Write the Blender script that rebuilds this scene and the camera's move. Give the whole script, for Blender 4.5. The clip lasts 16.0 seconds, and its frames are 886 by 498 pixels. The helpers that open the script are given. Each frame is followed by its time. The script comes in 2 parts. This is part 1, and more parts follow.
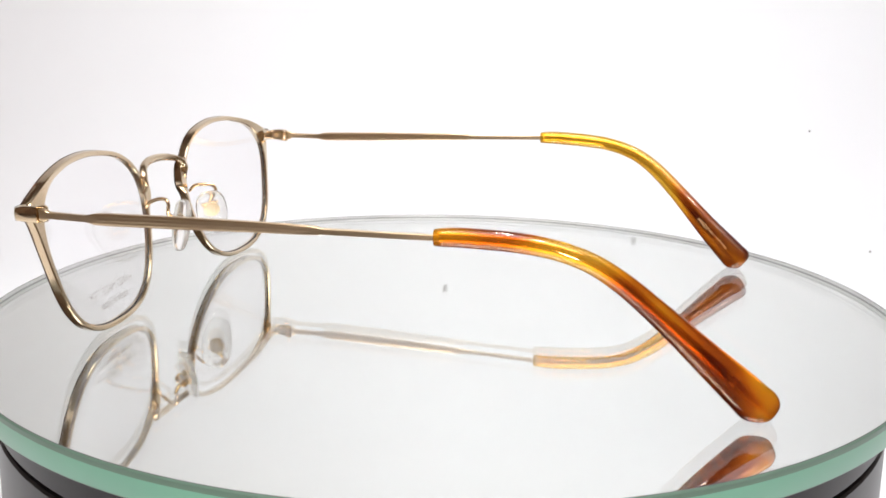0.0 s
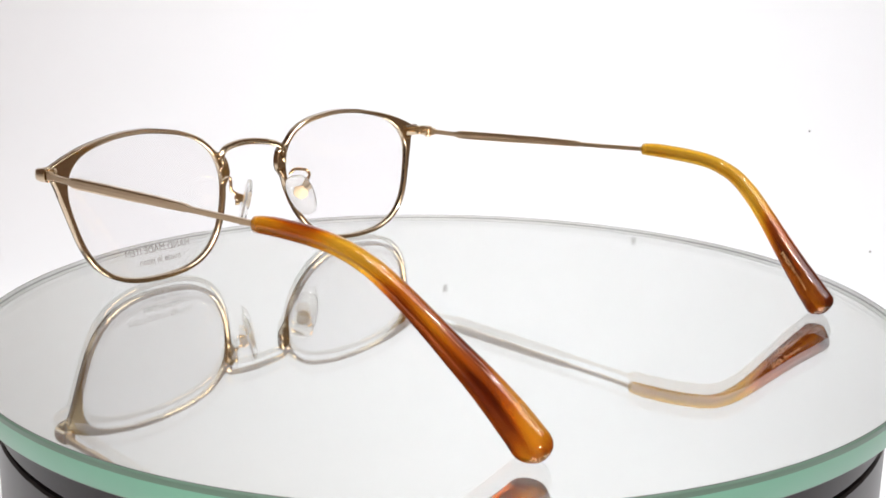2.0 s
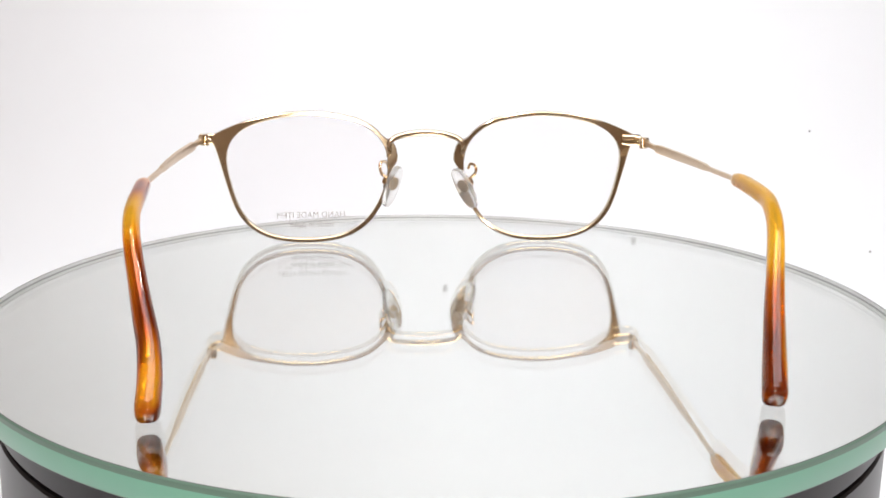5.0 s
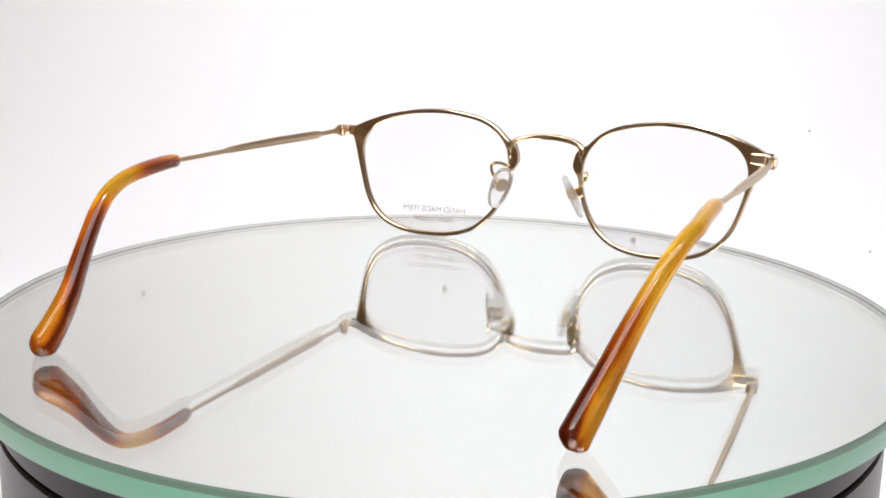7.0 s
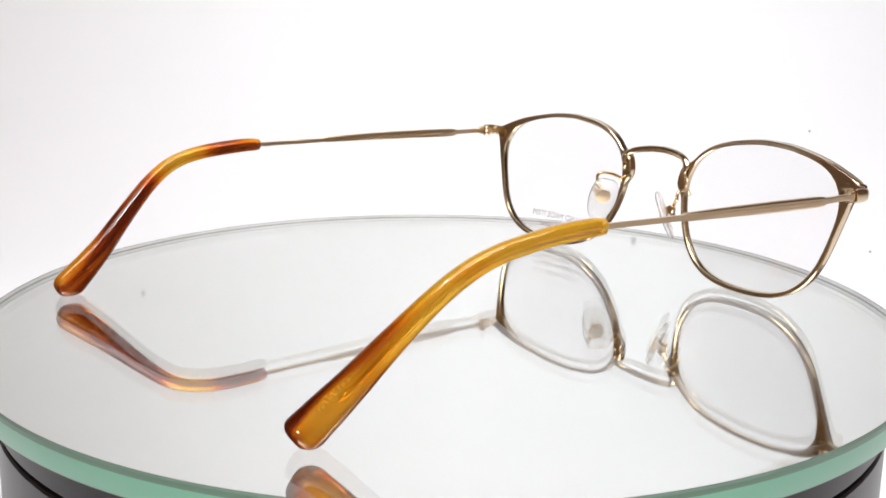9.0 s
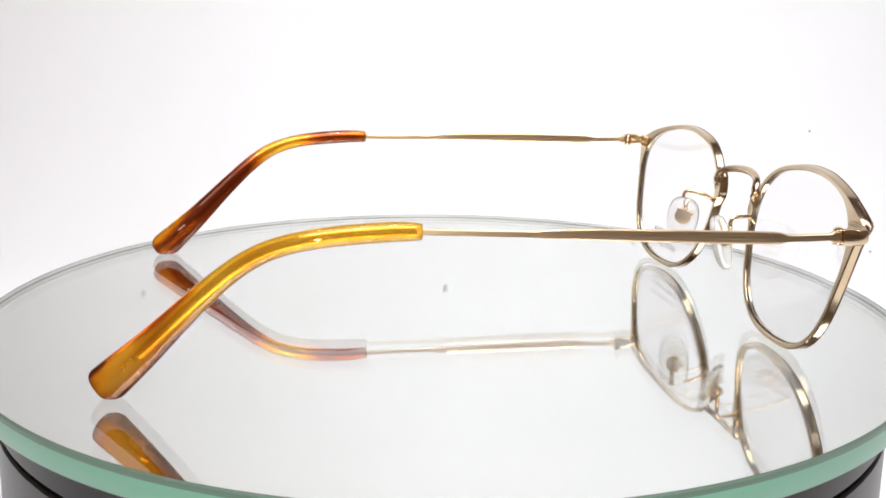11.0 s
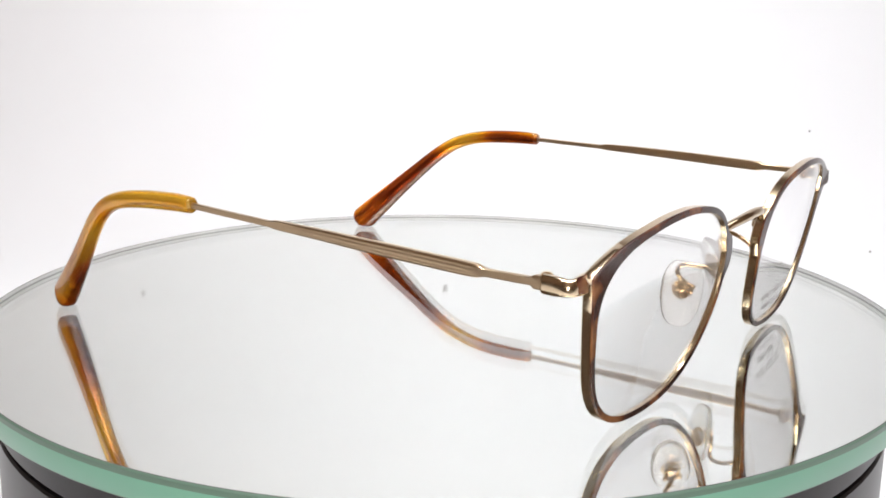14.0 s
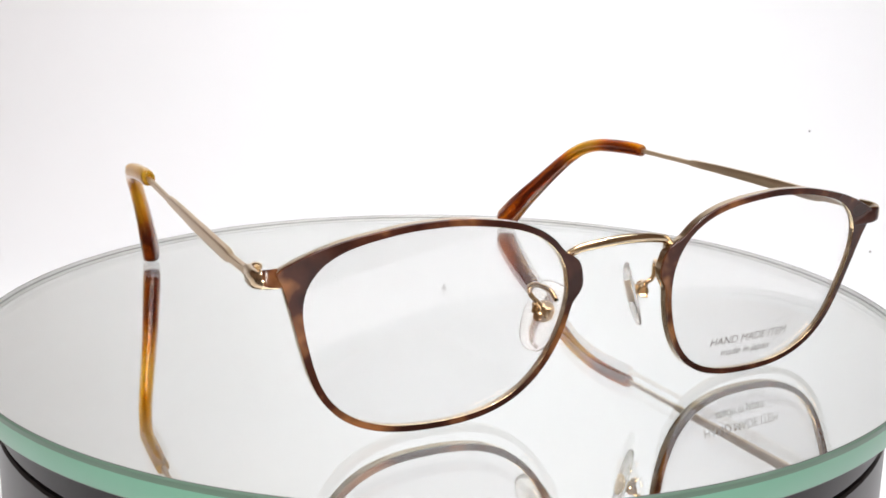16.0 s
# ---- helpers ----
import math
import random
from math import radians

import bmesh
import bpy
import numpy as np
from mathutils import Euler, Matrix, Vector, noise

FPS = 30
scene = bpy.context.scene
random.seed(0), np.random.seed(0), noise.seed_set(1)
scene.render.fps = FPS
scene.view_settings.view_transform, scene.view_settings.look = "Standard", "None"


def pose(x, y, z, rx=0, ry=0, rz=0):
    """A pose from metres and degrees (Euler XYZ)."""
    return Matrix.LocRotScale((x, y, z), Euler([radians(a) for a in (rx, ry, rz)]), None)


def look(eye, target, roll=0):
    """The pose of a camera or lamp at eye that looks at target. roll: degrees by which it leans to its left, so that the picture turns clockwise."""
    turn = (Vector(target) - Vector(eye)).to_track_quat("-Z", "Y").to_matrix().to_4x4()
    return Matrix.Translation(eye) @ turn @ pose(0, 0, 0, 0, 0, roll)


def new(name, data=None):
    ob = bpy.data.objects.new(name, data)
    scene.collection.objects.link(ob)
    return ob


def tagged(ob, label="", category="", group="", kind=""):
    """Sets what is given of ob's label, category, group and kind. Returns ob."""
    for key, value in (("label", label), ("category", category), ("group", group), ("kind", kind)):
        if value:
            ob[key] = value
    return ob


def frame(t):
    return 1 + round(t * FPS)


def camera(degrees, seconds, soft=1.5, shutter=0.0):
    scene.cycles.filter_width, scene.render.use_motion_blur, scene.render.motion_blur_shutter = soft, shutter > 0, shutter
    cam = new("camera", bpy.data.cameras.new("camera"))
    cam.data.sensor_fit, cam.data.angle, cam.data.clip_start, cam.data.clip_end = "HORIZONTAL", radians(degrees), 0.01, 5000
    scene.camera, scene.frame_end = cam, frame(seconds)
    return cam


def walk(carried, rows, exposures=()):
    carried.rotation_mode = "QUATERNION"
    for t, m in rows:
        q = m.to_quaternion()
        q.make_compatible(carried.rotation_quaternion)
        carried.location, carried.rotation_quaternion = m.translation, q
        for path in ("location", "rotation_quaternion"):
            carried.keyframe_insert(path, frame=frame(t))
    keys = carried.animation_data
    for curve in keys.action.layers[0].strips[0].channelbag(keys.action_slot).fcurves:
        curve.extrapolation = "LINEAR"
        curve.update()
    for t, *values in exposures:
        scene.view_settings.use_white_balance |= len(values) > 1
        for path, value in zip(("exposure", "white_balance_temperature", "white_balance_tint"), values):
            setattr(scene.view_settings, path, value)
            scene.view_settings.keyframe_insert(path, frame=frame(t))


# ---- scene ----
# ---- camera: stands still before the turntable ----
cam = camera(44.165, 16.0, 1.7)
STAND = look((0.0, -0.23746, 0.06908), (-0.00002, -0.14017, 0.04595), 0.724)
walk(cam, [(0.0, STAND), (16.0, STAND)])

# ---- light: a small photo booth lit from above ----
BOOTH_TOP = 0.62
FLOOR = -0.062
world = bpy.data.worlds.new("world")
scene.world = world
world.use_nodes = True
world.node_tree.nodes["Background"].inputs[0].default_value = (0.9, 0.92, 1.0, 1)
world.node_tree.nodes["Background"].inputs[1].default_value = 0.05


def area_lamp(name, eye, target, width, depth, watts, color=(1, 1, 1), shape="RECTANGLE"):
    data = bpy.data.lights.new(name, "AREA")
    data.shape, data.size, data.size_y, data.energy, data.color = shape, width, depth, watts, color
    ob = new(name, data)
    ob.matrix_world = look(eye, target)
    return tagged(ob, "studio lamp or added fill light round the product turntable", "lamp")


area_lamp("ceiling_softbox", (0.17, -0.06, BOOTH_TOP - 0.04), (0.10, 0.34, 0.05), 0.72, 0.30, 2.84, (0.905, 0.963, 1.0))
SPOTS = [(-0.16, -0.26, 0.42, 0.03, 0.32), (0.02, -0.27, 0.43, 0.03, 0.32), (0.20, -0.25, 0.42, 0.03, 0.32),
         (-0.13, 0.06, 0.56, 0.03, 0.5), (0.02, 0.05, 0.56, 0.03, 0.5), (0.17, 0.06, 0.56, 0.03, 0.5)]
for sx, sy, sz, wide, watts in SPOTS:
    area_lamp("led_spot", (sx, sy, sz), (0, 0.02, 0), wide, wide, watts, (1.0, 0.98, 0.96), "DISK")
# added warm fill, unseen: brightens the room walls that the gold reflects
area_lamp("room_fill", (0.0, -1.0, 1.55), (0.0, -1.0, 0), 1.4, 0.8, 23, (1.0, 0.92, 0.84))
area_lamp("led_panel", (-0.006, -0.262, -0.004), (0, 0, 0.03), 0.03, 0.03, 0.14, (1.0, 0.97, 0.92), "DISK")


# ---- materials ----
def node_mat(name):
    m = bpy.data.materials.new(name)
    m.use_nodes = True
    nt = m.node_tree
    return m, nt, nt.nodes["Principled BSDF"]


def link_noise(nt, scale, detail=3.0, stretch=(1, 1, 1), rough=0.5):
    tc = nt.nodes.new("ShaderNodeTexCoord")
    mp = nt.nodes.new("ShaderNodeMapping")
    mp.inputs["Scale"].default_value = stretch
    nz = nt.nodes.new("ShaderNodeTexNoise")
    nz.inputs["Scale"].default_value, nz.inputs["Detail"].default_value, nz.inputs["Roughness"].default_value = scale, detail, rough
    nt.links.new(tc.outputs["Object"], mp.inputs["Vector"])
    nt.links.new(mp.outputs["Vector"], nz.inputs["Vector"])
    return nz


def ramp(nt, src, stops):
    r = nt.nodes.new("ShaderNodeValToRGB")
    while len(r.color_ramp.elements) < len(stops):
        r.color_ramp.elements.new(0.5)
    for el, (pos, col) in zip(r.color_ramp.elements, stops):
        el.position, el.color = pos, (*col, 1)
    nt.links.new(src, r.inputs["Fac"])
    return r.outputs["Color"]


def bump(nt, b, src, strength, distance):
    n = nt.nodes.new("ShaderNodeBump")
    n.inputs["Strength"].default_value, n.inputs["Distance"].default_value = strength, distance
    nt.links.new(src, n.inputs["Height"])
    nt.links.new(n.outputs["Normal"], b.inputs["Normal"])


def metal(name, c1, c2, rough, scale=300, vary=0.2):
    m, nt, b = node_mat(name)
    nz = link_noise(nt, scale, 4)
    nt.links.new(ramp(nt, nz.outputs["Fac"], [(0.3, c1), (0.7, c2)]), b.inputs["Base Color"])
    b.inputs["Metallic"].default_value = 1
    fine = link_noise(nt, scale * 8, 2)
    rr = nt.nodes.new("ShaderNodeMapRange")
    rr.inputs["To Min"].default_value, rr.inputs["To Max"].default_value = rough * (1 - vary), rough * (1 + vary)
    nt.links.new(fine.outputs["Fac"], rr.inputs["Value"])
    nt.links.new(rr.outputs["Result"], b.inputs["Roughness"])
    return m


GOLD = metal("champagne_gold", (0.64, 0.505, 0.345), (0.70, 0.56, 0.39), 0.17)
GOLD_BRIGHT = metal("bright_gold", (0.74, 0.55, 0.34), (0.82, 0.62, 0.39), 0.1)
GOLD_BRUSHED = metal("brushed_gold", (0.61, 0.46, 0.30), (0.635, 0.48, 0.315), 0.31, 120, 0.05)


def enamel():
    m, nt, b = node_mat("tortoise_enamel")
    nz = link_noise(nt, 120, 3)
    nt.links.new(ramp(nt, nz.outputs["Fac"], [(0.40, (0.032, 0.010, 0.007)), (0.54, (0.066, 0.021, 0.013)), (0.66, (0.27, 0.11, 0.042))]), b.inputs["Base Color"])
    b.inputs["Roughness"].default_value = 0.2
    b.inputs["IOR"].default_value = 1.4
    bump(nt, b, link_noise(nt, 1500, 2).outputs["Fac"], 0.1, 0.0001)
    return m


ENAMEL = enamel()


def tortoise(name, stops, browning):
    """Amber acetate that lets light through: brown clouds drawn out along the tip, browner towards its end."""
    m, nt, b = node_mat(name)

    def attribute(what):
        a = nt.nodes.new("ShaderNodeAttribute")
        a.attribute_name = what
        return a

    def sums(a, k, c):
        n = nt.nodes.new("ShaderNodeMath")
        n.operation = "MULTIPLY_ADD"
        n.inputs[1].default_value = k
        nt.links.new(a, n.inputs[0])
        if isinstance(c, float):
            n.inputs[2].default_value = c
        else:
            nt.links.new(c, n.inputs[2])
        return n.outputs["Value"]
    grain = attribute("grain")
    clouds = []
    for scale, stretch in ((62, (0.85, 1.9, 1.9)), (150, (0.22, 3.2, 3.2))):
        mp = nt.nodes.new("ShaderNodeMapping")
        mp.inputs["Scale"].default_value = stretch
        nz = nt.nodes.new("ShaderNodeTexNoise")
        nz.inputs["Scale"].default_value, nz.inputs["Detail"].default_value = scale, 1.5
        nt.links.new(grain.outputs["Vector"], mp.inputs["Vector"])
        nt.links.new(mp.outputs["Vector"], nz.inputs["Vector"])
        clouds.append(nz.outputs["Fac"])
    sep = nt.nodes.new("ShaderNodeSeparateXYZ")
    nt.links.new(grain.outputs["Vector"], sep.inputs["Vector"])
    along = nt.nodes.new("ShaderNodeMapRange")
    along.inputs["From Min"].default_value, along.inputs["From Max"].default_value = 0.094, 0.128
    along.inputs["To Min"].default_value, along.inputs["To Max"].default_value = browning
    nt.links.new(sep.outputs["X"], along.inputs["Value"])
    tone = sums(attribute("layer").outputs["Fac"], 0.07, along.outputs["Result"])
    tone = sums(clouds[1], 0.45, sums(clouds[0], 1.35, tone))
    col = ramp(nt, sums(tone, 1.0, -0.42), stops)
    nt.links.new(col, b.inputs["Base Color"])
    b.inputs["Roughness"].default_value = 0.03
    b.inputs["IOR"].default_value = 1.49
    b.inputs["Transmission Weight"].default_value = 0.70
    bump(nt, b, link_noise(nt, 220, 1).outputs["Fac"], 0.03, 0.0003)
    return m


ACETATE = {1: tortoise("yellow_amber_acetate", [(0.30, (0.13, 0.016, 0.003)), (0.42, (0.50, 0.100, 0.005)), (0.52, (0.86, 0.37, 0.013)), (0.68, (0.93, 0.55, 0.05))], (0.13, -0.29)),
           -1: tortoise("orange_amber_acetate", [(0.28, (0.16, 0.020, 0.003)), (0.40, (0.58, 0.115, 0.005)), (0.51, (0.88, 0.34, 0.011)), (0.68, (0.93, 0.52, 0.04))], (0.06, -0.13))}


def clear(name, color, rough, ior):
    m, nt, b = node_mat(name)
    b.inputs["Base Color"].default_value = (*color, 1)
    b.inputs["Roughness"].default_value = rough
    b.inputs["IOR"].default_value = ior
    b.inputs["Transmission Weight"].default_value = 1
    return m


LENS = clear("demo_lens", (0.985, 0.98, 0.986), 0.0, 1.47)
PAD = clear("clear_silicone", (0.995, 0.993, 0.99), 0.06, 1.25)
PAD.node_tree.nodes["Principled BSDF"].inputs["Transmission Weight"].default_value = 0.84
PLATE = clear("float_glass", (0.985, 0.995, 0.99), 0.0, 1.52)


def edge_glass(name, color, rough, through_it):
    m, nt, b = node_mat(name)
    nz = link_noise(nt, 40, 3)
    nt.links.new(ramp(nt, nz.outputs["Fac"], [(0.3, tuple(c * 0.94 for c in color)), (0.7, color)]), b.inputs["Base Color"])
    b.inputs["Roughness"].default_value = rough
    b.inputs["IOR"].default_value = 1.52
    b.inputs["Transmission Weight"].default_value = through_it
    return m


EDGE = edge_glass("green_glass_edge", (0.165, 0.40, 0.285), 0.3, 0.12)
EDGE_DARK = edge_glass("green_glass_arris", (0.11, 0.19, 0.145), 0.35, 0.15)
# grey painted in for the thin lines that the glass shows at its far rim
EDGE_LINE = edge_glass("painted_rim_line", (0.11, 0.115, 0.12), 0.3, 0.0)
# white wall colour stands in for the bright backdrop seen through the rim
RIM_WHITE = edge_glass("painted_white_rim", (0.93, 0.94, 0.94), 0.4, 0.3)


def mirror():
    m, nt, b = node_mat("silvered_back")
    b.inputs["Base Color"].default_value = (0.945, 0.96, 0.935, 1)
    b.inputs["Metallic"].default_value = 1
    b.inputs["Roughness"].default_value = 0.015
    return m


MIRROR = mirror()


def plain(name, c1, c2, rough, scale, bump_d=0.0002):
    m, nt, b = node_mat(name)
    nz = link_noise(nt, scale, 4)
    nt.links.new(ramp(nt, nz.outputs["Fac"], [(0.3, c1), (0.7, c2)]), b.inputs["Base Color"])
    b.inputs["Roughness"].default_value = rough
    bump(nt, b, link_noise(nt, scale * 12, 3).outputs["Fac"], 0.15, bump_d)
    return m


PAPER = plain("white_backdrop", (0.79, 0.808, 0.852), (0.81, 0.828, 0.872), 0.8, 6)
BLACK = plain("black_plastic", (0.018, 0.016, 0.019), (0.024, 0.022, 0.025), 0.34, 90, 0.00005)
BLACK.node_tree.nodes["Principled BSDF"].inputs["IOR"].default_value = 1.3
GAP = plain("dark_gap", (0.004, 0.004, 0.004), (0.006, 0.006, 0.006), 0.6, 90, 0.00005)
ROOM = plain("dim_room_wall", (0.36, 0.265, 0.20), (0.41, 0.305, 0.23), 0.8, 3)
PRINT = plain("grey_lens_print", (0.20, 0.19, 0.19), (0.25, 0.24, 0.24), 0.6, 800, 0.00001)
TABLE = plain("dark_table_top", (0.030, 0.022, 0.018), (0.05, 0.037, 0.03), 0.55, 14)
SPECK = plain("grey_speck", (0.42, 0.42, 0.44), (0.50, 0.50, 0.52), 0.8, 300)
STAMP = plain("pale_stamp", (0.74, 0.46, 0.22), (0.80, 0.52, 0.27), 0.5, 800, 0.00001)


# ---- mesh helpers ----
def to_object(name, bm, mats, parent=None, label="", smooth=True, recalc=True):
    if recalc:
        bmesh.ops.recalc_face_normals(bm, faces=bm.faces[:])
    me = bpy.data.meshes.new(name)
    bm.to_mesh(me)
    bm.free()
    for m in mats if isinstance(mats, (list, tuple)) else [mats]:
        me.materials.append(m)
    if smooth:
        me.shade_smooth()
        me.set_sharp_from_angle(angle=radians(38))
    ob = new(name, me)
    if parent:
        ob.parent = parent
    return tagged(ob, label)


def part(name, bm, material, parent, label="", smooth=True):
    return to_object(name, bm, material, parent, label, smooth)


def rings(loops, closed=False, caps=True, mat_of=None):
    """A skin over rings of points; closed joins the last ring to the first."""
    bm = bmesh.new()
    vs = [[bm.verts.new(p) for p in loop] for loop in loops]
    n = len(vs[0])
    last = len(vs) if closed else len(vs) - 1
    for i in range(last):
        a, b = vs[i], vs[(i + 1) % len(vs)]
        for j in range(n):
            f = bm.faces.new((a[j], a[(j + 1) % n], b[(j + 1) % n], b[j]))
            if mat_of:
                f.material_index = mat_of(i, j)
    if caps and not closed:
        bm.faces.new(vs[0])
        bm.faces.new(vs[-1])
    return bm


def lathe(profile, seg=160):
    """A turned body about the z axis from (radius, z) pairs; ends at radius 0 are closed by a fan of tiny radius."""
    loops = [[(r * math.cos(2 * math.pi * k / seg), r * math.sin(2 * math.pi * k / seg), z) for k in range(seg)] for r, z in profile]
    return loops


def smooth_path(points, steps=6):
    """Catmull-Rom through the points."""
    pts = [Vector(p) for p in points]
    ext = [pts[0] * 2 - pts[1]] + pts + [pts[-1] * 2 - pts[-2]]
    out = []
    for i in range(1, len(ext) - 2):
        p0, p1, p2, p3 = ext[i - 1:i + 3]
        for s in range(steps):
            t = s / steps
            out.append(0.5 * (2 * p1 + (p2 - p0) * t + (2 * p0 - 5 * p1 + 4 * p2 - p3) * t * t + (3 * p1 - p0 - 3 * p2 + p3) * t ** 3))
    out.append(pts[-1])
    return out


# ---- the booth ----
def booth():
    prof = [(-0.21, FLOOR), (0.25, FLOOR)]
    for k in range(1, 25):
        a = math.pi / 2 * k / 24
        prof.append((0.25 + 0.32 * math.sin(a), FLOOR + 0.32 * (1 - math.cos(a))))
    prof.append((0.57, BOOTH_TOP))
    bm = bmesh.new()
    rows = []
    for y, z in prof:
        rows.append([bm.verts.new((x, y, z)) for x in (-1.1, 1.1)])
    for a, b in zip(rows, rows[1:]):
        bm.faces.new((a[0], a[1], b[1], b[0]))
    ob = to_object("backdrop", bm, PAPER)
    sol = ob.modifiers.new("thickness", "SOLIDIFY")
    sol.thickness, sol.offset = 0.004, -1
    tagged(ob, "seamless white paper backdrop sweep behind the turntable", "backdrop", kind="structure")

    def slab(name, lo, hi, mat, label, cat):
        b = bmesh.new()
        bmesh.ops.create_cube(b, size=1)
        for v in b.verts:
            v.co = [(l + h) / 2 + c * (h - l) for l, h, c in zip(lo, hi, v.co)]
        o = to_object(name, b, mat, smooth=False)
        return tagged(o, label, cat, kind="structure")
    slab("wall_south", (-1.6, -1.62, -0.8), (1.6, -1.6, 1.6), ROOM, "dim plain wall of the room", "wall")
    slab("wall_room_west", (-1.62, -1.6, -0.8), (-1.6, 1.0, 1.6), ROOM, "dim plain wall of the room", "wall")
    slab("wall_room_east", (1.6, -1.6, -0.8), (1.62, 1.0, 1.6), ROOM, "dim plain wall of the room", "wall")
    slab("wall_room_north", (-1.62, 1.0, -0.8), (1.62, 1.02, 1.6), ROOM, "dim plain wall of the room", "wall")
    slab("ceiling_room", (-1.62, -1.62, 1.6), (1.62, 1.02, 1.62), ROOM, "dim plain ceiling of the room", "ceiling")
    slab("floor_room", (-1.62, -1.62, -0.82), (1.62, 1.02, -0.8), ROOM, "dim plain floor of the room", "floor")
    slab("booth_table", (-1.15, -0.75, FLOOR - 0.03), (1.15, 0.62, FLOOR - 0.012), TABLE, "dark plain table top under the photo booth", "table")


booth()


def speck(place, radius, stretch, seed):
    """A small dark fleck added before the paper for a fixed spot, facing the turntable."""
    rnd = random.Random(seed)
    n = 14
    facing = (Vector((0, -0.24, 0.07)) - Vector(place)).to_track_quat("Z", "Y").to_matrix()
    loops = []
    for lift, size in ((0.0, 1.0), (0.0006, 0.8), (0.0009, 0.35)):
        loops.append([(math.cos(2 * math.pi * k / n) * radius * size, math.sin(2 * math.pi * k / n) * radius * size * stretch, lift) for k in range(n)])
    jig = [rnd.uniform(0.75, 1.2) for _ in range(n)]
    loops = [[Vector(place) + facing @ Vector((x * jig[k], y * jig[k], z)) for k, (x, y, z) in enumerate(loop)] for loop in loops]
    ob = to_object("speck", rings(loops), SPECK)
    tagged(ob, "tiny grey fleck added at the backdrop for a spot fixed in view", "speck", group="flecks on the backdrop")


# added flecks, placed so that they match spots that never move in view
SPECKS = [((0.0019, 0.5437, 0.1454), 0.002, 1.0, 1), ((-0.2235, 0.5465, 0.153), 0.0017, 1.0, 2), ((0.218, 0.4138, -0.0105), 0.0008, 1.0, 4), ((0.2108, 0.2875, -0.0543), 0.0007, 0.8, 5), ((0.136, 0.5239, 0.1034), 0.0024, 0.8, 3)]
for place, radius, stretch, seed in SPECKS:
    speck(place, radius, stretch, seed)


# ---- the turntable ----
def turntable():
    root = new("turntable")
    root.location = (0, 0, FLOOR)
    tagged(root, "round black plastic turntable with a thin groove", "turntable", kind="")
    prof = [(0.002, 0.0), (0.0935, 0.0), (0.0950, 0.0015), (0.0950, 0.0470), (0.0946, 0.0474), (0.002, 0.0474)]
    part("base", rings(lathe(prof)), BLACK, root)
    prof = [(0.002, 0.0474), (0.0935, 0.0474), (0.0935, 0.0484), (0.002, 0.0484)]
    part("gap_ring", rings(lathe(prof)), GAP, root)
    prof = [(0.002, 0.0484), (0.0946, 0.0484), (0.0950, 0.0488), (0.0950, 0.0564), (0.0946, 0.0568), (0.002, 0.0568)]
    rotor = part("rotor", rings(lathe(prof)), BLACK, root)
    return root, rotor


def glass_disc():
    """Clear disc, silvered underneath, with a green band round its ground edge; local z 0 is its top."""
    R, T, C, B = 0.0998, 0.0050, 0.0003, 0.0004
    root = new("glass_disc")
    tagged(root, "round thick mirror glass disc with green edge on turntable", "glass disc")
    prof = [(0.002, 0.0), (R, 0.0), (R, -0.0006), (R, -0.0040), (R, -T), (0.002, -T)]
    # wall painted grey, white, grey: the refracted look of the far rim
    kinds = [0, 2, 1, 2, 3]
    bm = rings(lathe(prof, 256), mat_of=lambda i, j: kinds[i])
    bm.faces.ensure_lookup_table()
    bm.faces[-1].material_index = 3
    part("plate", bm, [PLATE, RIM_WHITE, EDGE_LINE, MIRROR], root, "clear glass silvered underneath")
    R += 0.00002
    prof = [(R, -0.00003), (R + B * 0.4, -0.00003), (R + B, -C), (R + B, -0.0012), (R + B, -T + C), (R + B * 0.5, -T), (R, -T)]
    kinds = [2, 1, 1, 0, 1, 1, 1]
    loops = lathe(prof, 256)
    bm = rings([list(c) for c in zip(*loops)], closed=True, mat_of=lambda i, j: kinds[j])
    part("edge_band", bm, [EDGE, EDGE_DARK, EDGE_LINE], root, "green ground glass edge")
    return root


TURNTABLE, ROTOR = turntable()
DISC = glass_disc()

# ---- the eyeglasses: u to the wearer's right, v backwards, z up, in millimetres ----
YAW = radians(-12.83)
OX, OY = -60.78, 15.36
BX, BY = math.cos(YAW), math.sin(YAW)


def P(u, v, z):
    return Vector(((OX + v * BX - u * BY) * 0.001, (OY + v * BY + u * BX) * 0.001, z * 0.001))


RIM_C = (35.25, 23.07, 19.16)
RIM_F = [(-1.98, -5.47), (2.57, 0.62), (-0.34, 0.10), (0.20, 0.20), (0.01, 0.52), (0.12, -0.03), (-0.02, 0.12)]


def face_v(u, z):
    """How far back the front lies, at |u| and z."""
    a, h = abs(u) / 100 - 0.33, z / 100 - 0.2
    return 100 * (-0.0586 + 0.0615 * a + 0.2965 * a * a - 0.19 * h + 0.321 * h * h - 0.029 * a * h + 0.129 * a ** 3 + 0.406 * h ** 3 + 0.60 * a * a * h - 0.626 * a * h * h)


def F(u, v, z):
    """A place on the front, which sits a little askew between the temples."""
    return P(u - 0.8, v - 0.0124 * u, z + 0.0055 * (u - math.copysign(33, u)))


def outline(phi):
    r = RIM_C[2] + sum(a * math.cos((i + 1) * phi) + b * math.sin((i + 1) * phi) for i, (a, b) in enumerate(RIM_F))
    return Vector((RIM_C[0] + r * math.cos(phi), RIM_C[1] + r * math.sin(phi)))


RIM_N = 200
RIM_PTS = [outline(2 * math.pi * k / RIM_N) for k in range(RIM_N)]
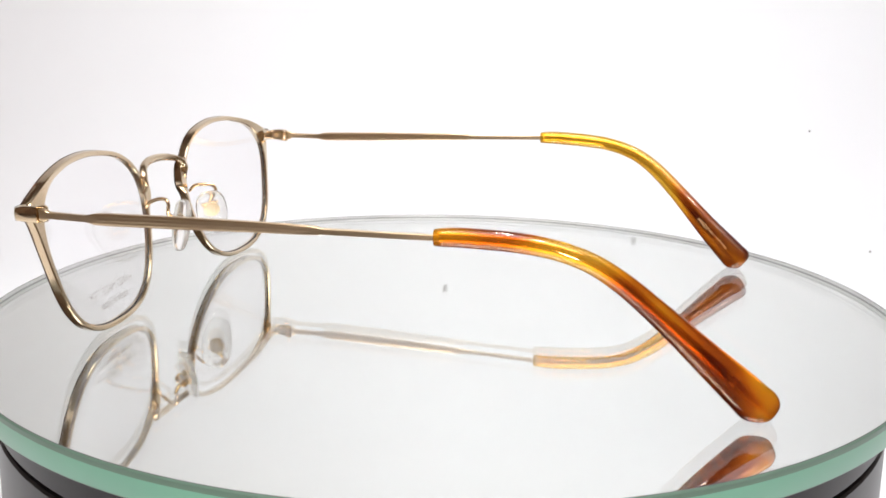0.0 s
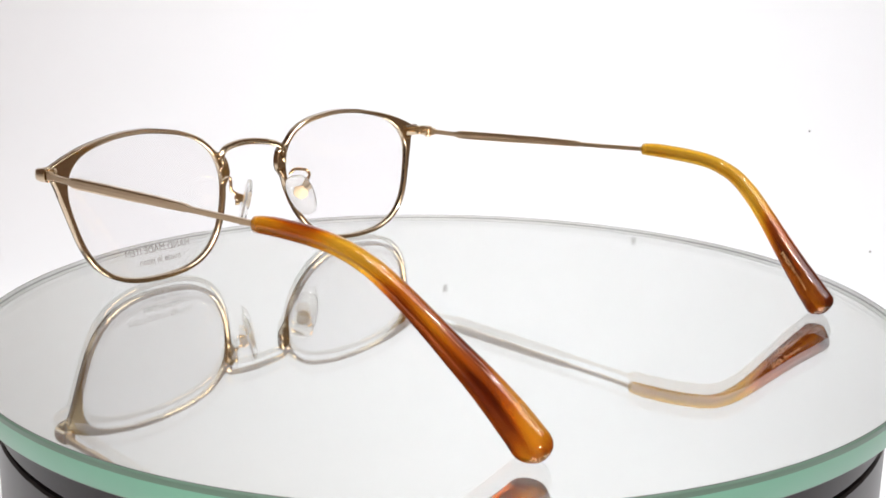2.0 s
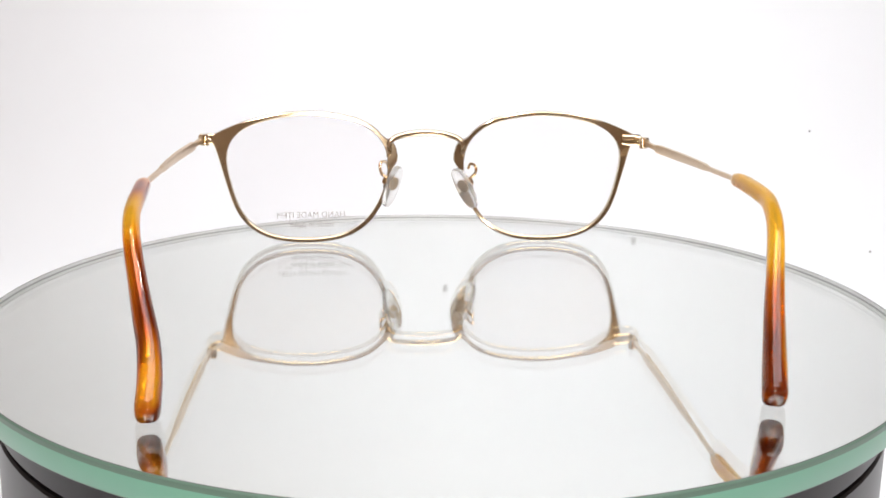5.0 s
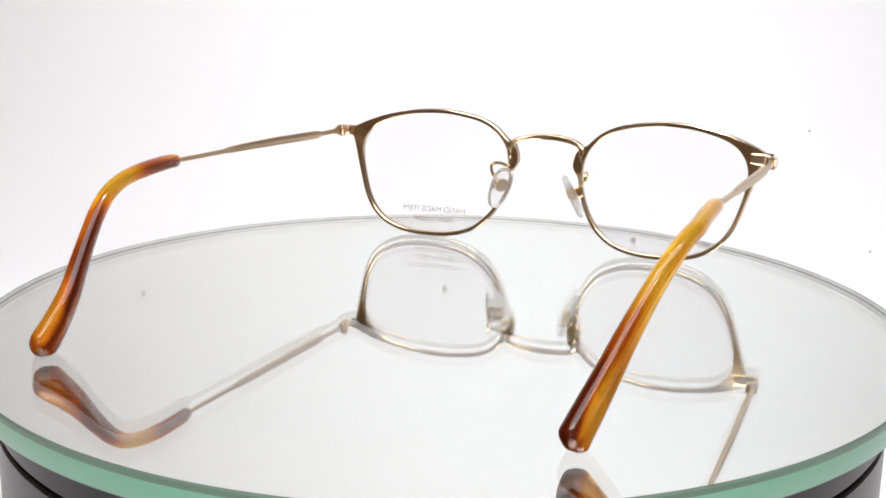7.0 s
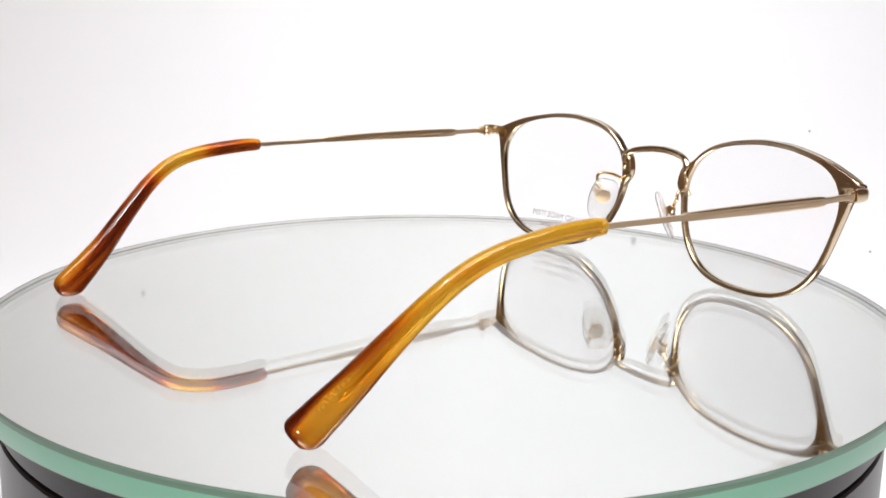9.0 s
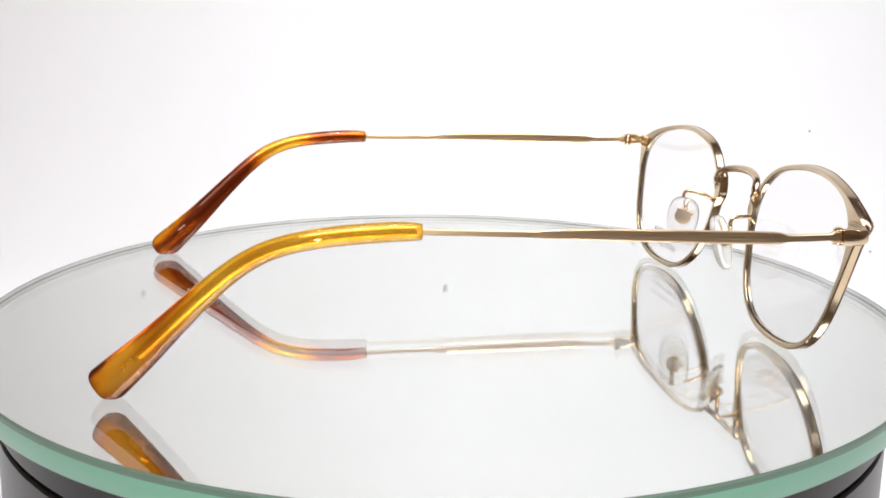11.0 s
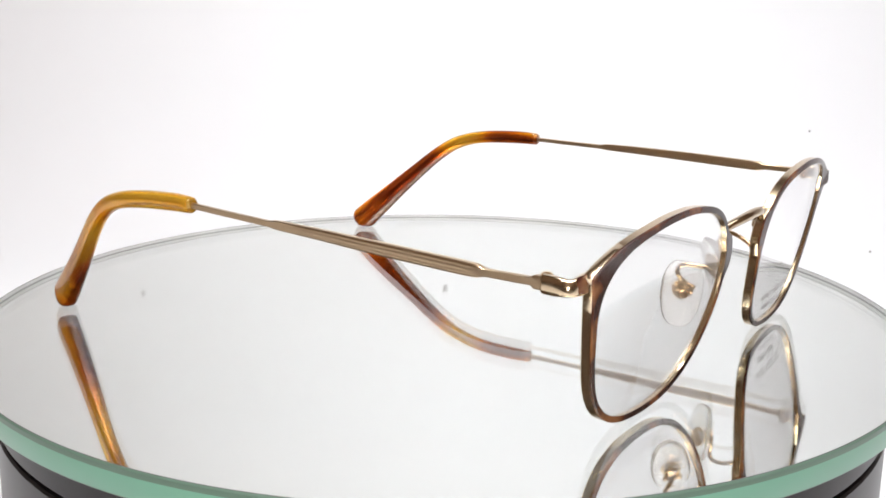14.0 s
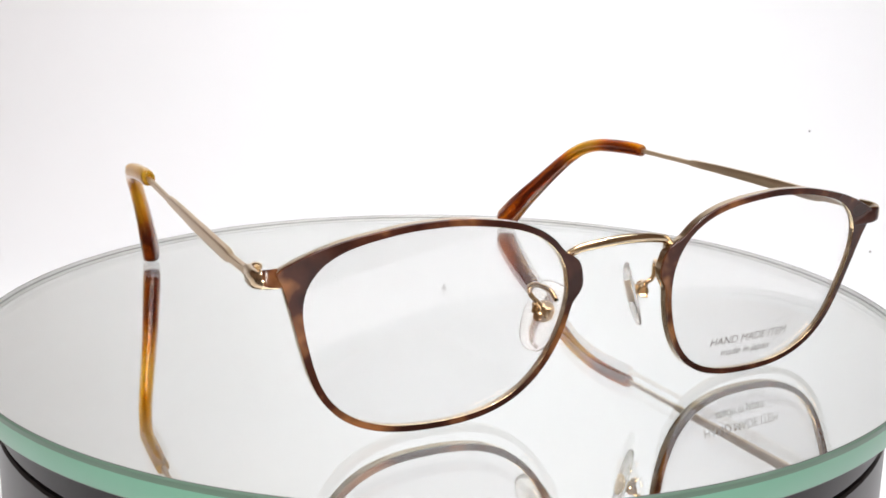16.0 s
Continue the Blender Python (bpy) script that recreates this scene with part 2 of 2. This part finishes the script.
CORNER = Vector((54.2, 28.2))
NASAL = Vector((10.9, 24.0))
RIM_DEPTH = 2.0


def rim_frame(k):
    """Inner point, outward direction and width of the rim there."""
    p = RIM_PTS[k]
    t = (RIM_PTS[(k + 1) % RIM_N] - RIM_PTS[k - 1]).normalized()
    n = Vector((t.y, -t.x))
    d = (p - CORNER).length
    flare = math.exp(-d / 2.8) if p.x > 30 else 0.0
    dn = (p - NASAL).length
    nose = math.exp(-(dn / 3.4) ** 4) if p.x < 30 else 0.0
    n = (n + Vector((1, 0)) * 1.5 * flare).normalized()
    return p, n, 1.1 + min(5.4 * flare, 4.4) + 1.9 * nose


def rim_loops(section, s):
    loops = []
    for k in range(RIM_N):
        p, n, w = rim_frame(k)
        loop = []
        for a, dv in section(w):
            q = p + n * a
            loop.append(F(s * q.x, face_v(p.x, p.y) + dv, q.y))
        loops.append(loop)
    return loops


def rim_section(w):
    d = RIM_DEPTH
    return [(0.08, 0), (w - 0.15, 0), (w, 0.18), (w, d - 0.25), (w - 0.22, d), (0.2, d), (0, d - 0.2), (0, 0.1)]


def enamel_section(w):
    return [(0.04, -0.05), (w - 0.10, -0.05), (w + 0.03, 0.10), (w + 0.03, 0.34), (w - 0.06, 0.34), (w - 0.2, 0.08), (0.04, 0.06)]


def lens_bm(s):
    bm = bmesh.new()
    sides = []
    for dv in (0.5, 1.6):
        grid = []
        for k in range(RIM_N):
            p = RIM_PTS[k]
            row = []
            for j in range(1, 13):
                q = Vector(RIM_C[:2]) + (p - Vector(RIM_C[:2])) * (j / 12) * 1.004
                row.append(bm.verts.new(F(s * q.x, face_v(q.x, q.y) + dv, q.y)))
            grid.append(row)
        c = bm.verts.new(F(s * RIM_C[0], face_v(*RIM_C[:2]) + dv, RIM_C[1]))
        for k in range(RIM_N):
            a, b = grid[k], grid[(k + 1) % RIM_N]
            bm.faces.new((c, a[0], b[0]))
            for j in range(11):
                bm.faces.new((a[j], a[j + 1], b[j + 1], b[j]))
        sides.append(grid)
    for k in range(RIM_N):
        a, b = sides[0][k][-1], sides[0][(k + 1) % RIM_N][-1]
        c, d = sides[1][(k + 1) % RIM_N][-1], sides[1][k][-1]
        bm.faces.new((a, b, c, d))
    return bm


def sweep(path, size, section, up=(0, 0, 1), twist=None):
    """Sweeps a section of (side, height) pairs along path (u, v, z); size(i, n) gives the two scales. side is to the path's side."""
    n = len(path)
    loops = []
    for i, p in enumerate(path):
        t = (path[min(i + 1, n - 1)] - path[max(i - 1, 0)]).normalized()
        side = t.cross(Vector(up))
        side = side.normalized() if side.length > 1e-4 else Vector((1, 0, 0))
        h = side.cross(t)
        if twist:
            c, d = math.cos(twist(i)), math.sin(twist(i))
            side, h = side * c - h * d, h * c + side * d
        sa, sb = size(i, n)
        loops.append([P(*(p + side * a * sa + h * b * sb)) for a, b in section])
    return rings(loops)


def circle(n=12):
    return [(math.cos(2 * math.pi * k / n), math.sin(2 * math.pi * k / n)) for k in range(n)]


def squarish(n=16, e=0.55):
    out = []
    for k in range(n):
        c, s = math.cos(2 * math.pi * k / n), math.sin(2 * math.pi * k / n)
        out.append((math.copysign(abs(c) ** e, c), math.copysign(abs(s) ** e, s)))
    return out


def lerp_table(table, x):
    if x <= table[0][0]:
        return table[0][1:]
    for a, b in zip(table, table[1:]):
        if x <= b[0]:
            f = (x - a[0]) / (b[0] - a[0])
            return [p + (q - p) * f for p, q in zip(a[1:], b[1:])]
    return table[-1][1:]


# v, z, height, thickness of the tip's axis
TIP = [(75.3, 29.7, 3.0, 2.8), (79, 29.85, 3.3, 3.0), (83, 29.75, 3.4, 3.1), (87.6, 29.5, 3.4, 3.1), (92.1, 29.0, 3.35, 3.1), (96.7, 28.0, 3.35, 3.1), (101.2, 26.2, 3.5, 3.2), (105.8, 23.1, 3.75, 3.3),
       (110.5, 19.0, 4.15, 3.4), (115.2, 14.6, 4.75, 3.7), (120, 10.0, 5.6, 4.0), (124.9, 5.6, 6.5, 4.3), (128.6, 2.4, 7.0, 4.4)]
# hinge u, middle u, sleeve u, tip's end u, shift of tip in v, lift of the sleeve
SIDE = {1: dict(h=60.2, m=60.4, dv=1.0, dz=0.7, d0=-0.7, pull=-1.0, end=1.9, twist=0.0), -1: dict(h=61.7, m=63.4, dv=0.4, dz=0.0, d0=0.1, pull=0.0, end=2.8, twist=radians(8))}
BEND = {1: [(75, 60.0), (92, 60.0), (99.5, 58.8), (106, 56.9), (114.5, 54.1), (123, 51.6), (128, 50.2), (131, 49.4)],
        -1: [(75, 64.0), (86, 63.0), (98, 62.3), (104, 61.3), (112, 58.9), (120, 56.2), (124.5, 55.4), (131, 55.1)]}


def arm_u(s, v):
    q = SIDE[s]
    return s * lerp_table([(0, q["h"]), (10, q["h"] + 0.4 * (q["m"] - q["h"])), (35, q["m"])] + BEND[s], v)[0]


ARM = [  # v, z, half thickness, half height, groove
    (2.2, 28.75, 0.55, 1.05, 0), (3.4, 28.75, 0.55, 1.05, 0), (4.0, 28.75, 0.5, 0.62, 0), (11.8, 28.7, 0.5, 0.60, 0), (13.4, 28.75, 0.62, 1.02, 0.2), (16, 28.8, 0.62, 1.10, 1), (30, 29.15, 0.6, 1.08, 1),
    (45, 29.45, 0.55, 0.92, 1), (53, 29.5, 0.52, 0.80, 1), (55, 29.5, 0.5, 0.72, 0.2), (56, 29.45, 0.45, 0.52, 0), (66, 29.55, 0.45, 0.5, 0), (76.5, 29.7, 0.45, 0.5, 0)]


def temple_bm(s):
    dz, d0 = SIDE[s]["dz"], SIDE[s]["d0"]
    loops = []
    for v in [2.2, 3.4, 3.7, 4.0, 6, 9, 11.8, 12.3, 12.9, 13.4, 14.5, 16, 20, 25, 30, 35, 40, 45, 50, 53, 54.2, 55, 55.6, 56, 58, 62, 66, 72, 76.5]:
        z, ht, hh, g = lerp_table(ARM, v)
        u = arm_u(s, v)
        gd = 0.022 * g
        prof = []
        for a, b in ((-0.75, -1), (0.75, -1), (1, -0.8), (1, -0.42), (1 - gd / ht, -0.34), (1, -0.26), (1, 0.26), (1 - gd / ht, 0.34), (1, 0.42), (1, 0.8), (0.75, 1), (-0.75, 1), (-1, 0.8), (-1, -0.8)):
            prof.append(P(u + s * a * ht, v, z + d0 + (dz - d0) * (v / 75) ** 1.6 + b * hh))
        loops.append(prof)
    return rings(loops)


def tip_path(s):
    q = SIDE[s]
    out = []
    for v, z, h, t in TIP:
        f = (v - 75) / 52
        out.append((Vector((arm_u(s, v), v + q["dv"] * min(1, f * 3) + q["pull"] * max(0.0, (v - 108) / 20), z + q["dz"] * max(0.0, 1 - f))), h, t))
    return out


def tip_bm(s):
    raw = tip_path(s)
    q = SIDE[s]
    steps = 5
    path = smooth_path([r[0] for r in raw], steps)
    sizes = smooth_path([(r[1], r[2], 0) for r in raw], steps)
    # rounded ends
    end_dir = (path[-1] - path[-2]).normalized()
    first = path[0]
    start_dir = (path[1] - path[0]).normalized()
    h1, t1 = sizes[-1].x, sizes[-1].y
    seq = [(first, sizes[0].x * 0.82, sizes[0].y * 0.82), (first + start_dir * 0.25, sizes[0].x * 0.97, sizes[0].y * 0.97)]
    seq += [(p, sz.x, sz.y) for p, sz in zip(path[2:], sizes[2:])]
    for k in range(1, 8):
        a = math.pi / 2 * k / 7.3
        seq.append((path[-1] + end_dir * q["end"] * math.sin(a), h1 * math.cos(a) ** 0.62, t1 * math.cos(a) ** 0.75))
    pts = [item[0] for item in seq]
    section = squarish(28, 0.88)
    bm = sweep(pts, lambda i, n: (seq[i][2] / 2, seq[i][1] / 2), section, (0, 0, 1), lambda i: q["twist"] * min(1.0, max(0.0, (pts[i].y - 106) / 16)))
    layer = bm.verts.layers.float.new("layer")
    grain = bm.verts.layers.float_vector.new("grain")
    for k, v in enumerate(bm.verts):  # yellow sheet outside, brown sheet inside
        a, b = section[k % len(section)]
        at = seq[min(k // len(section), len(seq) - 1)]
        v[layer] = s * a
        v[grain] = (at[0].y * 0.001, a * at[2] * 0.0005, b * at[1] * 0.0005 + s * 0.03)
    for v in bm.verts:  # worn flat underneath where it rests
        h = (v.co.z * 1000 - 0.45) / 0.5
        v.co.z = (0.05 + 0.5 * (math.log1p(math.exp(h)) if h < 20 else h)) * 0.001 + (0.0004 if h > 3 else 0.0004 * max(0.0, h) / 3)
    return bm


def core_bm(s):
    """The wire inside the tip."""
    path = smooth_path([r[0] for r in tip_path(s)][:-2] + [tip_path(s)[-2][0] * 0.6 + tip_path(s)[-3][0] * 0.4], 4)
    return sweep(path[1:], lambda i, n: (0.5, 0.75) if i < n - 1 else (0.3, 0.4), circle(10))


def pad_bm(s):
    top, bot = (Vector((7.0, 2.4, 21.0)), Vector((12.3, 1.8, 9.9))) if s > 0 else (Vector((8.8, 3.7, 22.0)), Vector((12.4, 3.9, 10.8)))
    top.x *= s
    bot.x *= s
    mid = (top + bot) / 2
    ax = (bot - top).normalized()
    nrm = Vector((-s * 0.85, 0.5, 0.1))
    nrm = (nrm - ax * nrm.dot(ax)).normalized()
    wid = ax.cross(nrm)
    hl = (bot - top).length / 2
    loops = []
    for j in range(0, 15):
        a = math.pi * (j + 0.35) / 14.7
        x = -math.cos(a) * hl
        w = 3.7 * math.sin(a) ** 0.62 * (1 + 0.10 * math.cos(a))
        th = 1.0 * math.sin(a) ** 0.5
        loops.append([P(*(mid + ax * x + wid * w * c + nrm * th * (d + 0.35 * (1 - c * c)))) for c, d in circle(20)])
    return rings(loops), mid, ax, nrm, wid


def disc_bm(mid, axis, r1, r2, half):
    """A short turned button along an axis."""
    axis = axis.normalized()
    e1 = axis.orthogonal().normalized()
    e2 = axis.cross(e1)
    loops = []
    for x, r in ((-half, r1 * 0.8), (-half * 0.8, r1), (half * 0.6, r2), (half, r2 * 0.75)):
        loops.append([P(*(mid + axis * x + (e1 * c + e2 * d) * r)) for c, d in circle(16)])
    return rings(loops)


def text_on_lens(body, size, u0, z0, s, parent, name, thick):
    """Printed line on the lens front, read from before the wearer; u0, z0 is its middle."""
    cu = bpy.data.curves.new(name, "FONT")
    cu.body, cu.size, cu.align_x, cu.align_y = body, size, "CENTER", "BOTTOM_BASELINE"
    cu.offset = thick
    tmp = new(name, cu)
    bpy.context.view_layer.update()
    me = bpy.data.meshes.new_from_object(tmp)
    bpy.data.objects.remove(tmp)
    bm = bmesh.new()
    bm.from_mesh(me)
    bpy.data.meshes.remove(me)
    for v in bm.verts:
        u, z = u0 - v.co.x, z0 + v.co.y
        v.co = F(u, face_v(u, z) + 0.46, z)
    return to_object(name, bm, PRINT, parent, "thin grey printed lettering", smooth=False)


def flat_text(name, body, size):
    cu = bpy.data.curves.new(name, "FONT")
    cu.body, cu.size, cu.align_x, cu.align_y = body, size, "CENTER", "CENTER"
    tmp = new(name, cu)
    bpy.context.view_layer.update()
    me = bpy.data.meshes.new_from_object(tmp)
    bpy.data.objects.remove(tmp)
    bm = bmesh.new()
    bm.from_mesh(me)
    bpy.data.meshes.remove(me)
    return bm


def stamp(s, tip):
    """Pale stamp on the inner side of the tip: words on one, two small bars on the other."""
    raw = tip_path(s)
    a, b = (raw[9], raw[12]) if s > 0 else (raw[10], raw[12])
    t = (b[0] - a[0]).normalized()
    side = t.cross(Vector((0, 0, 1))).normalized()
    inward = side if side.x * s < 0 else -side
    up = inward.cross(t)
    mid = (a[0] + b[0]) / 2 - up * 0.2
    if s > 0:
        bm = flat_text("stamp", "MADE IN JAPAN", 1.45)
        name, label = "lettering", "pale stamped lettering"
    else:
        bm = bmesh.new()
        for y in (-0.45, 0.45):
            bm.faces.new([bm.verts.new((x, y + d, 0)) for x, d in ((-0.6, -0.15), (0.6, -0.15), (0.6, 0.15), (-0.6, 0.15))])
        name, label = "stamp_bar", "pale stamped mark"
    flip = -1 if s > 0 else 1
    for v in bm.verts:
        x, y = v.co.x, v.co.y
        f = min(1, max(0, 0.5 + x / (b[0] - a[0]).length))
        th = (a[2] + (b[2] - a[2]) * f) / 2
        v.co = P(*(mid + t * x + up * y * flip + inward * (th + 0.05)))
    to_object(name, bm, STAMP, tip, label, smooth=False, recalc=False)


def eyeglasses():
    root = new("eyeglasses")
    tagged(root, "gold metal eyeglasses with brown enamel front and amber tortoise temple tips", "eyeglasses")
    for s in (1, -1):
        rim = part("rim", rings(rim_loops(rim_section, s), closed=True), GOLD, root, "champagne gold metal rim")
        h = SIDE[s]["h"]
        cap = smooth_path([(s * 54.6 - 0.8, -3.5, 28.2), (s * (h - 2.4), -3.68, 28.35), (s * (h - 1.0), -3.58, 28.48), (s * (h - 0.2), -3.25, 28.55)], 4)
        part("enamel_corner", sweep(cap, lambda i, n: (0.12, 1.62 - 0.5 * i / n), squarish(16, 0.6)), ENAMEL, rim, "dark brown tortoise enamel")
        part("enamel_front", rings(rim_loops(enamel_section, s), closed=True), ENAMEL, rim, "dark brown tortoise enamel")
        lens = part("lens", lens_bm(s), LENS, root, "clear demo lens")
        lens.visible_shadow = False
        if s < 0:
            text_on_lens("HAND MADE ITEM", 2.3, -32.2, 6.5, s, lens, "lettering", 0.0)
            text_on_lens("made in japan", 2.2, -32.0, 4.0, s, lens, "lettering", 0.018)
        h, d0 = SIDE[s]["h"], SIDE[s]["d0"]
        # end piece bent back from the rim to the hinge
        path = smooth_path([(s * 55.4 - 0.8, -2.9, 28.3), (s * (h - 2.0), -2.95, 28.4 + d0 * 0.4), (s * (h - 0.2), -2.6, 28.55 + d0 * 0.8), (s * (h + 0.4), -1.3, 28.7 + d0), (s * (h + 0.3), 1.8, 28.75 + d0)], 4)
        part("end_piece", sweep(path, lambda i, n: (0.72, 1.42 + 0.12 * math.sin(9 * i / n)), squarish(16, 0.72)), GOLD, root, "gold end piece")
        hinge = None
        for z0, z1 in ((27.25, 28.1), (28.2, 29.2), (29.3, 30.15)):
            c = Vector((s * (h - 0.9), 2.0, (z0 + z1) / 2 + d0))
            b = disc_bm(c, Vector((0, 0, 1)), 0.95, 0.95, (z1 - z0) / 2)
            if hinge is None:
                hinge = part("hinge", b, GOLD_BRIGHT, root, "small gold hinge")
            else:
                part("knuckle", b, GOLD_BRIGHT, hinge)
        part("screw", disc_bm(Vector((s * (h - 0.9), 2.0, 30.18 + d0)), Vector((0, 0, 1)), 0.6, 0.55, 0.12), GOLD_BRIGHT, hinge)
        arm = part("temple", temple_bm(s), GOLD_BRUSHED, root, "slim brushed gold temple with engraved lines")
        tip = part("temple_tip", tip_bm(s), ACETATE[s], root, "translucent amber tortoise tip")
        part("core_wire", core_bm(s), GOLD_BRIGHT, tip, "gold wire inside the amber tip")
        stamp(s, tip)
        # nose pad
        b, mid, ax, nrm, wid = pad_bm(s)
        pad = part("nose_pad", b, PAD, root, "clear silicone nose pad")
        back = mid - ax * 0.8 - nrm * 1.2
        part("pad_plate", disc_bm(mid - ax * 0.8 - nrm * 0.15, nrm, 1.9, 1.9, 0.15), GOLD_BRUSHED, pad, "small gold insert")
        part("pad_box", disc_bm(back - nrm * 0.1, nrm, 1.15, 1.0, 0.85), GOLD_BRIGHT, pad, "small gold pad mount")
        part("pad_screw", disc_bm(back - nrm * 0.7 - ax * 0.5, wid, 0.55, 0.55, 1.75), GOLD_BRIGHT, pad)
        for side in (-1, 1):
            part("lug", disc_bm(back - nrm * 0.5 + wid * 1.15 * side, wid, 1.05, 1.05, 0.28), GOLD_BRIGHT, pad)
        part("solder_bead", disc_bm(back - nrm * 0.55 + ax * 1.2, nrm, 0.85, 0.6, 0.6), GOLD_BRIGHT, pad)
        bx = back - nrm * 0.6
        k = 0.0 if s < 0 else 1.0
        path = smooth_path([(s * 11.3, -4.6, 20.0), (s * 11.6, -3.2, 21.4), (s * (12.4 - 0.3 * k), -0.6 - 0.5 * k, 22.5 - 0.8 * k), (s * (13.5 - 1.0 * k), 1.8 - 0.9 * k, 22.7 - 1.1 * k), (s * (13.9 - 1.2 * k), 2.6 - 0.9 * k, 21.6 - 0.9 * k), (s * (13.4 - 0.9 * k), 2.2 - 0.6 * k, 19.6), (bx.x + s * 0.3, bx.y - 0.2, bx.z + 0.9), tuple(bx)], 5)
        part("pad_arm", sweep(path, lambda i, n: (0.43, 0.43), circle(10), (0.3, 0.2, 1)), GOLD_BRIGHT, root, "bent gold wire arm")
    path = [(10.6, -5.2, 23.4), (10.0, -4.7, 25.0), (10.3, -4.5, 26.5), (10.0, -4.9, 27.6), (8.4, -5.7, 28.6), (6.0, -6.5, 29.2), (3.0, -7.0, 29.6), (0, -7.1, 29.75)]
    path = [Vector(p) for p in smooth_path(path + [(-u, v, z) for u, v, z in path[-2::-1]], 5)]
    path = [p + Vector((-0.8, -0.0124 * p.x, 0)) for p in path]
    part("bridge", sweep(path, lambda i, n: (0.85, 0.58 + 0.27 * math.sin(math.pi * i / n) ** 2), squarish(14, 0.75), (0, 0.2, 1)), GOLD, root, "arched gold bridge")
    return root


GLASSES = eyeglasses()


# ---- what turns ----
def motions():
    turn = -14.43
    times = [0.5 * k for k in range(33)]
    walk(GLASSES, [(t, pose(0, 0, 0, 0, 0, turn * t)) for t in times])
    walk(DISC, [(t, pose(0, 0, 0, 0, 0, turn * t)) for t in times])
    walk(ROTOR, [(t, pose(0, 0, 0, 0, 0, turn * t)) for t in times])


motions()
